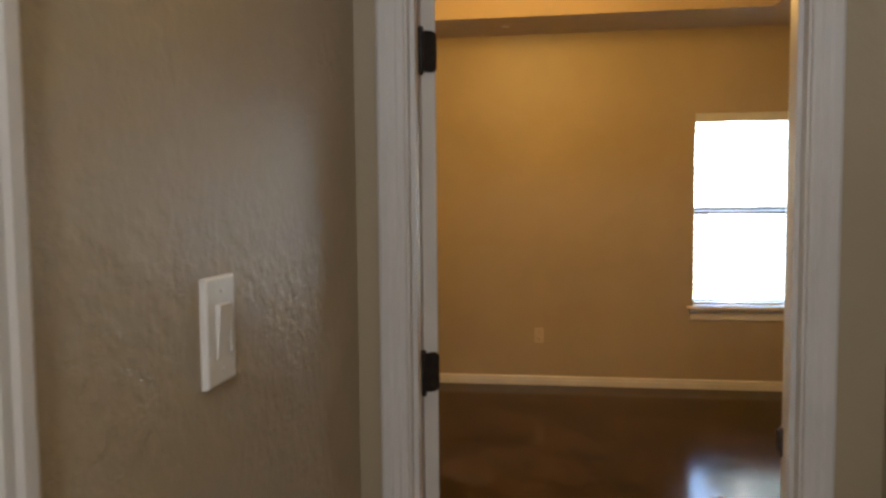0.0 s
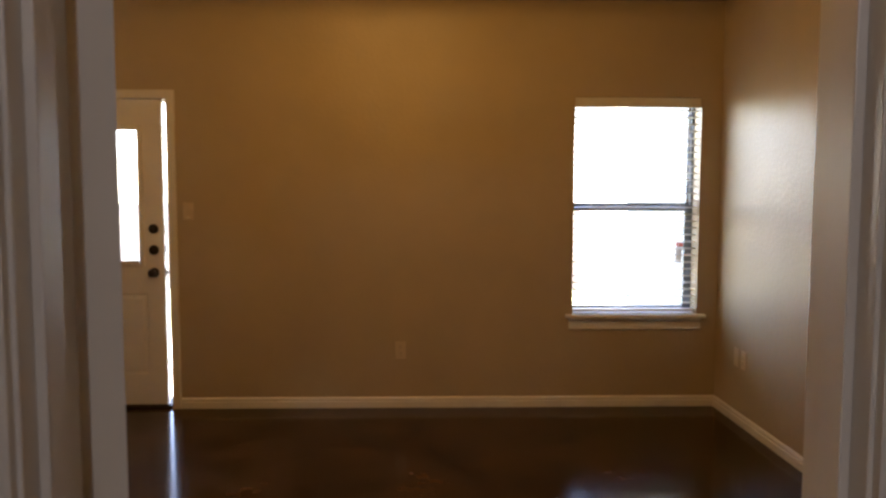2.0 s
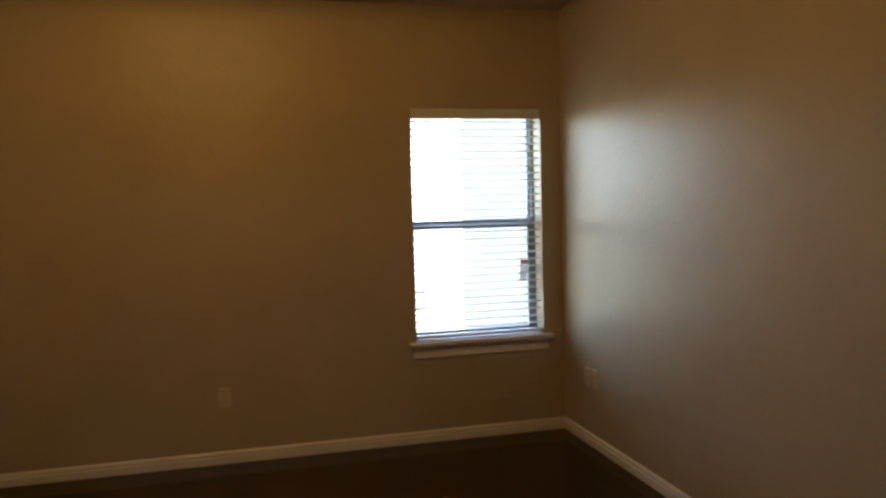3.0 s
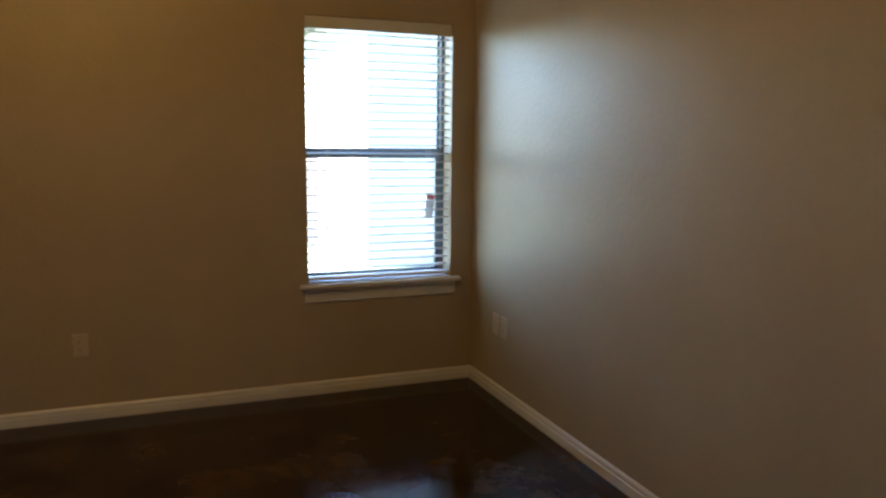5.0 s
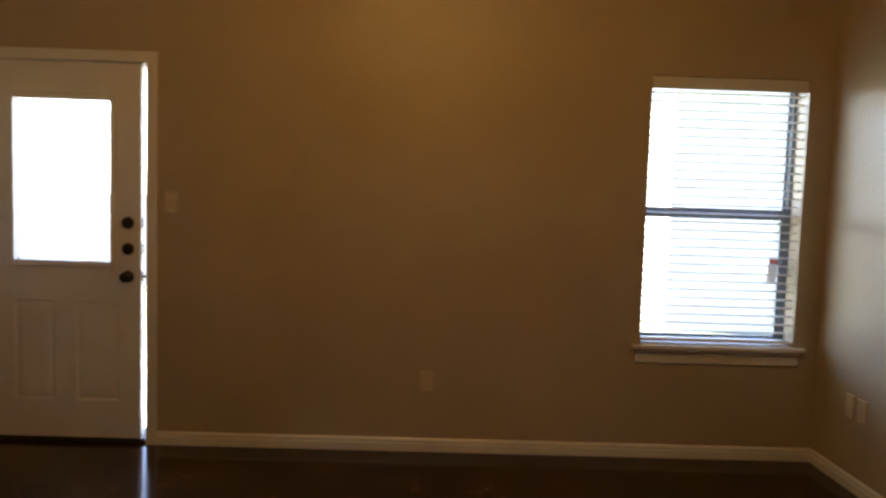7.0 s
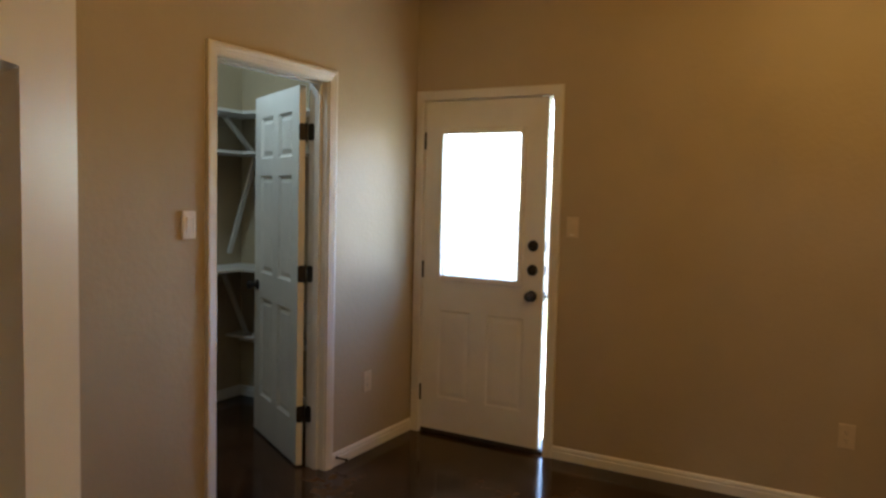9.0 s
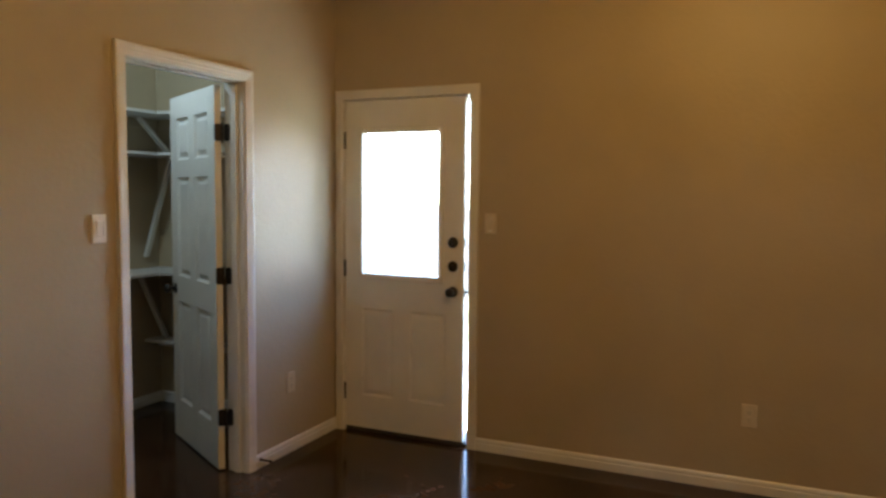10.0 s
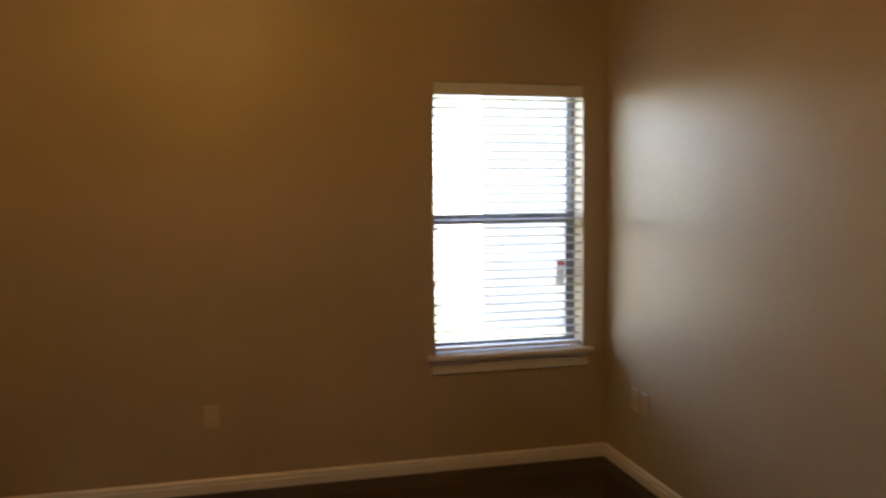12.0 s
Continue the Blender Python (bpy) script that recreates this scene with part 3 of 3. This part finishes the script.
part("lift_cord", boxes((BW - 0.072, BW - 0.0695, -0.040, -0.0375, -0.24, -0.06)), CORD, blind)
part("cord_tassel", lathe([(0.002, 0.0), (0.005, -0.006), (0.006, -0.03), (0.003, -0.036)], 12), SLAT, blind, "", pose(BW - 0.071, -0.039, -0.24))

# ---- back garden ----
_t = Mat("weathered_fence_wood", (0.40, 0.31, 0.26), 0.85)
_t.base(_t.ramp(_t.noise(9, 5, 0.6, (6, 6, 0.5)), (0.33, 0.25, 0.21), (0.47, 0.38, 0.33)))
_t.bump(_t.noise(30, 4, 0.6, (6, 6, 0.4)), 0.3, 0.003)
FENCE = _t.m

FY = 7.3
fence = empty("garden_fence", pose(0, FY, -0.16), "weathered pinkish wooden board fence behind the lawn", "fence")
for z in (0.25, 1.12):
    part("rail", boxes((-10, 0.72, 0.012, 0.05, z, z + 0.085), bevel=0.004), FENCE, fence)
for k in range(5):
    part("post", boxes((-0.045, 0.045, 0.05, 0.14, 0, 1.46), bevel=0.006), FENCE, fence, "", pose(-9.9 + k * 2.6, 0, 0))
bd = mesh_of("board", boxes((-0.069, 0.069, -0.008, 0.010, 0.03, 1.42), bevel=0.003), FENCE)
for k in range(73):
    b = new("board", bd)
    b.parent = fence
    b.matrix_local = pose(-9.92 + k * 0.145, random.uniform(-0.002, 0.002), random.uniform(-0.012, 0.012), 0, random.uniform(-0.25, 0.25), 0)


_t = Mat("pale_brick", (0.40, 0.38, 0.35), 0.85)
_t.base(_t.ramp(_t.noise(9, 5), (0.35, 0.335, 0.31), (0.45, 0.43, 0.40)))
BRICK = _t.m
_t = Mat("roof_shingle", (0.16, 0.14, 0.13), 0.9)
_t.base(_t.ramp(_t.noise(12, 4), (0.10, 0.09, 0.085), (0.17, 0.155, 0.14)))
SHINGLE = _t.m
house = empty("neighbour_house", pose(0.74, 5.0, -0.16), "pale single-storey house with a shingle roof beyond the fence", "house")
part("wall", boxes((0, 5.2, 0, 7, 0, 3.35)), BRICK, house)
rf = bmesh.new()
q = [rf.verts.new(p) for p in ((-0.3, -0.3, 3.35), (5.5, -0.3, 3.35), (5.5, 7.3, 3.35), (-0.3, 7.3, 3.35), (2.6, 2.6, 4.7), (2.6, 4.4, 4.7))]
for f in ((0, 1, 4), (1, 2, 5, 4), (2, 3, 5), (3, 0, 4, 5), (3, 2, 1, 0)):
    rf.faces.new([q[i] for i in f])
part("roof", rf, SHINGLE, house)
part("fascia", boxes((-0.32, 5.52, -0.33, -0.302, 3.22, 3.4)), TRIM, house)


# ---- switches and outlets ----


def plate(name, m, label, category, kind, w=0.072, hgt=0.117, mat=None):
    """A wall plate that faces -y before the pose m."""
    e = empty(name, m, label, category)
    mat = mat or PLASTIC
    bm = bmesh.new()
    raised = 0.003 if kind == "rocker" else 0.0
    box(bm, -w / 2, w / 2, -0.006 - raised, 0.0, -hgt / 2, hgt / 2)
    fe = [q for q in bm.edges if all(v.co.y < -0.003 for v in q.verts)]
    bmesh.ops.bevel(bm, geom=fe, offset=0.004, segments=3, profile=0.5, affect="EDGES")
    part("cover", bm, mat, e)
    if kind == "rocker":
        r = bmesh.new()
        v = [(-0.0165, -0.006, -0.033), (0.0165, -0.006, -0.033), (0.0165, -0.006, 0.033), (-0.0165, -0.006, 0.033),
             (-0.0155, -0.0075, -0.032), (0.0155, -0.0075, -0.032), (0.0155, -0.0120, 0.032), (-0.0155, -0.0120, 0.032)]
        v = [r.verts.new(p) for p in v]
        for q in ((0, 1, 5, 4), (1, 2, 6, 5), (2, 3, 7, 6), (3, 0, 4, 7), (4, 5, 6, 7)):
            r.faces.new([v[i] for i in q])
        bmesh.ops.recalc_face_normals(r, faces=r.faces)
        part("rocker", r, mat, e, "", pose(0, -raised, 0))
        part("slider", boxes((0.020, 0.0235, -0.0085, -0.006, -0.03, 0.03), bevel=0.0008), mat, e, "", pose(0, -raised, 0))
        for sz in (-0.048, 0.048):
            part("screw", lathe([(0.003, 0), (0.0028, -0.0008), (0.0008, -0.001)], 10, "y"), mat, e, "", pose(0, -0.006 - raised, sz))
    elif kind == "outlet":
        for sz in (-0.0195, 0.0195):
            f = part("socket", boxes((-0.0165, 0.0165, -0.0078, -0.006, sz - 0.014, sz + 0.014), bevel=0.0008), mat, e)
            for sx, hh in ((-0.0065, 0.0045), (0.0065, 0.0035)):
                part("slot", boxes((sx - 0.0011, sx + 0.0011, -0.0081, -0.0074, sz + 0.003 - hh, sz + 0.003 + hh)), SLOT, f)
            part("slot", lathe([(0.0024, -0.0074), (0.0024, -0.0081)], 10, "y"), SLOT, f, "", pose(0, 0, sz - 0.0085))
        part("screw", lathe([(0.003, 0), (0.0028, -0.0008), (0.0008, -0.001)], 10, "y"), mat, e, "", pose(0, -0.006, 0))
    elif kind == "keypad":
        part("bezel", boxes((-0.027, 0.027, -0.011, -0.006, -0.047, 0.047), bevel=0.002), mat, e)
        part("lens", boxes((-0.012, 0.012, -0.0118, -0.0108, -0.046, -0.038)), PLASTIC, e)
    return e


plate("hall_switch", pose(HX0, -5.003, 1.308, 0, 0, 90), "white rocker dimmer switch on the hall wall", "light switch", "rocker", 0.078, 0.131)
plate("closet_switch", pose(WX, -1.795, 1.338, 0, 0, 90), "white rocker light switch beside the closet door", "light switch", "rocker")
plate("wall_sensor", pose(-3.542, 0, 1.328), "flat ivory wall control beside the outside door", "light switch", "keypad", 0.070, 0.115, mat=IVORY)
plate("outlet_plate", pose(-2.145, 0, 0.393), "ivory duplex outlet low on the wall", "outlet", "outlet", mat=IVORY)
plate("outlet_plate", pose(0, -0.355, 0.415, 0, 0, -90), "ivory blank cover plate low on the wall", "outlet", "blank", mat=IVORY)
plate("outlet_plate", pose(0, -0.46, 0.415, 0, 0, -90), "ivory duplex outlet low on the wall", "outlet", "outlet", mat=IVORY)
plate("outlet_plate", pose(WX, -0.481, 0.406, 0, 0, 90), "ivory duplex outlet beside the closet casing", "outlet", "outlet", mat=IVORY)

# spring door stop screwed into the baseboard by the closet
ds = empty("door_stop_spring", pose(WX + 0.012, CY1 + 0.10, 0.045, 0, 0, 0), "small dark spring door stop on the baseboard", "door stop")
part("rod", lathe([(0.010, 0.0), (0.010, 0.004), (0.005, 0.006), (0.005, 0.06), (0.003, 0.062)], 12, "x"), BRONZE, ds)
part("tip", lathe([(0.004, 0.058), (0.007, 0.060), (0.007, 0.072), (0.004, 0.075)], 12, "x"), RUBBER, ds)

# ---- closet shelves ----


def closet_shelf(z, label):
    e = empty("closet_shelf", pose(0, 0, z), label, "shelf", "closet shelves")
    part("board", boxes((CX0, CX0 + 0.31, CYS, 0.0, -0.019, 0.0), bevel=0.0015), TRIM, e)
    part("board", boxes((CX0 + 0.312, WX - 0.118, -0.31, 0.0, -0.019, 0.0), bevel=0.0015), TRIM, e)
    # cleats take the wall colour so the space under the board looks shaded
    part("cleat", boxes((CX0, CX0 + 0.019, CYS, -0.02, -0.085, -0.0195), bevel=0.0015), CLOSET, e, "wall cleat, toned tan for the shade under the shelf")
    part("cleat", boxes((CX0 + 0.02, WX - 0.118, -0.019, 0.0, -0.085, -0.0195), bevel=0.0015), CLOSET, e, "wall cleat, toned tan for the shade under the shelf")
    return e


def strut(parent, a, b):
    a, b = Vector(a), Vector(b)
    d = (b - a)
    m = Matrix.Translation(a) @ d.to_track_quat("Z", "Y").to_matrix().to_4x4()
    part("brace", boxes((-0.018, 0.018, -0.010, 0.010, 0, d.length), bevel=0.0015), TRIM, parent, "", m)


s1 = closet_shelf(2.01, "white painted closet shelf on wall cleats")
s2 = closet_shelf(1.745, "white painted closet shelf on wall cleats")
s3 = closet_shelf(0.965, "white painted closet shelf on wall cleats")
strut(s1, (-5.93, -0.27, -0.03), (-5.93, -0.012, -0.25))
strut(s2, (CX0 + 0.25, -0.13, -0.03), (CX0 + 0.012, -0.13, -0.70))
strut(s3, (-5.95, -0.27, -0.03), (-5.95, -0.012, -0.55))
low = empty("shoe_shelf", pose(0, 0, 0.47), "narrow white painted low closet shelf", "shelf")
part("board", boxes((CX0, WX - 0.118, -0.15, 0.0, -0.019, 0.0), bevel=0.0015), TRIM, low)
part("cleat", boxes((CX0, WX - 0.118, -0.019, 0.0, -0.07, -0.0195), bevel=0.0015), TRIM, low)

# ---- ceiling lamps ----
lx, ly, lz = LAMP_PLACE
cl = empty("ceiling_light", pose(lx, ly, TRAY_Z), "bronze ceiling light with a warm opal bowl", "ceiling light")
part("canopy", lathe([(0.065, 0), (0.064, -0.012), (0.05, -0.024), (0.012, -0.03)], 28), BRONZE, cl)
part("rod", lathe([(0.008, -0.028), (0.008, -0.18)], 14), BRONZE, cl)
part("holder", lathe([(0.02, -0.17), (0.045, -0.19), (0.05, -0.21), (0.03, -0.215)], 20), BRONZE, cl)
bulb = part("shade", lathe([(0.05, -0.215), (0.11, -0.23), (0.15, -0.28), (0.14, -0.34), (0.09, -0.38), (0.004, -0.395)], 20), OPAL, cl)
bulb.visible_shadow = False
# both globes are out of view; the hall one only houses the added fill lamp
for nm, x, y in (("hall", -2.0, -6.75), ("closet", -5.30, -1.25)):
    c2 = empty("ceiling_light", pose(x, y, CEILING), "unseen small flush white glass ceiling light", "ceiling light")
    part("canopy", lathe([(0.10, 0), (0.10, -0.015), (0.09, -0.02)], 28), TRIM, c2)
    gl = part("shade", lathe([(0.095, -0.02), (0.09, -0.05), (0.065, -0.085), (0.02, -0.10), (0.003, -0.101)], 28), OPAL_COOL, c2)
    gl.visible_shadow = False
# sprinkler-like ceiling detector on the border of the tray
sd = empty("ceiling_sprinkler", pose(-2.383, -0.30, CEILING), "tiny fire sprinkler head in the ceiling border", "sprinkler")
part("escutcheon", lathe([(0.028, 0), (0.027, -0.004), (0.012, -0.007)], 20), TRIM, sd)
part("head", lathe([(0.007, -0.006), (0.006, -0.022), (0.013, -0.024), (0.013, -0.026), (0.003, -0.027)], 14), BRASS, sd)
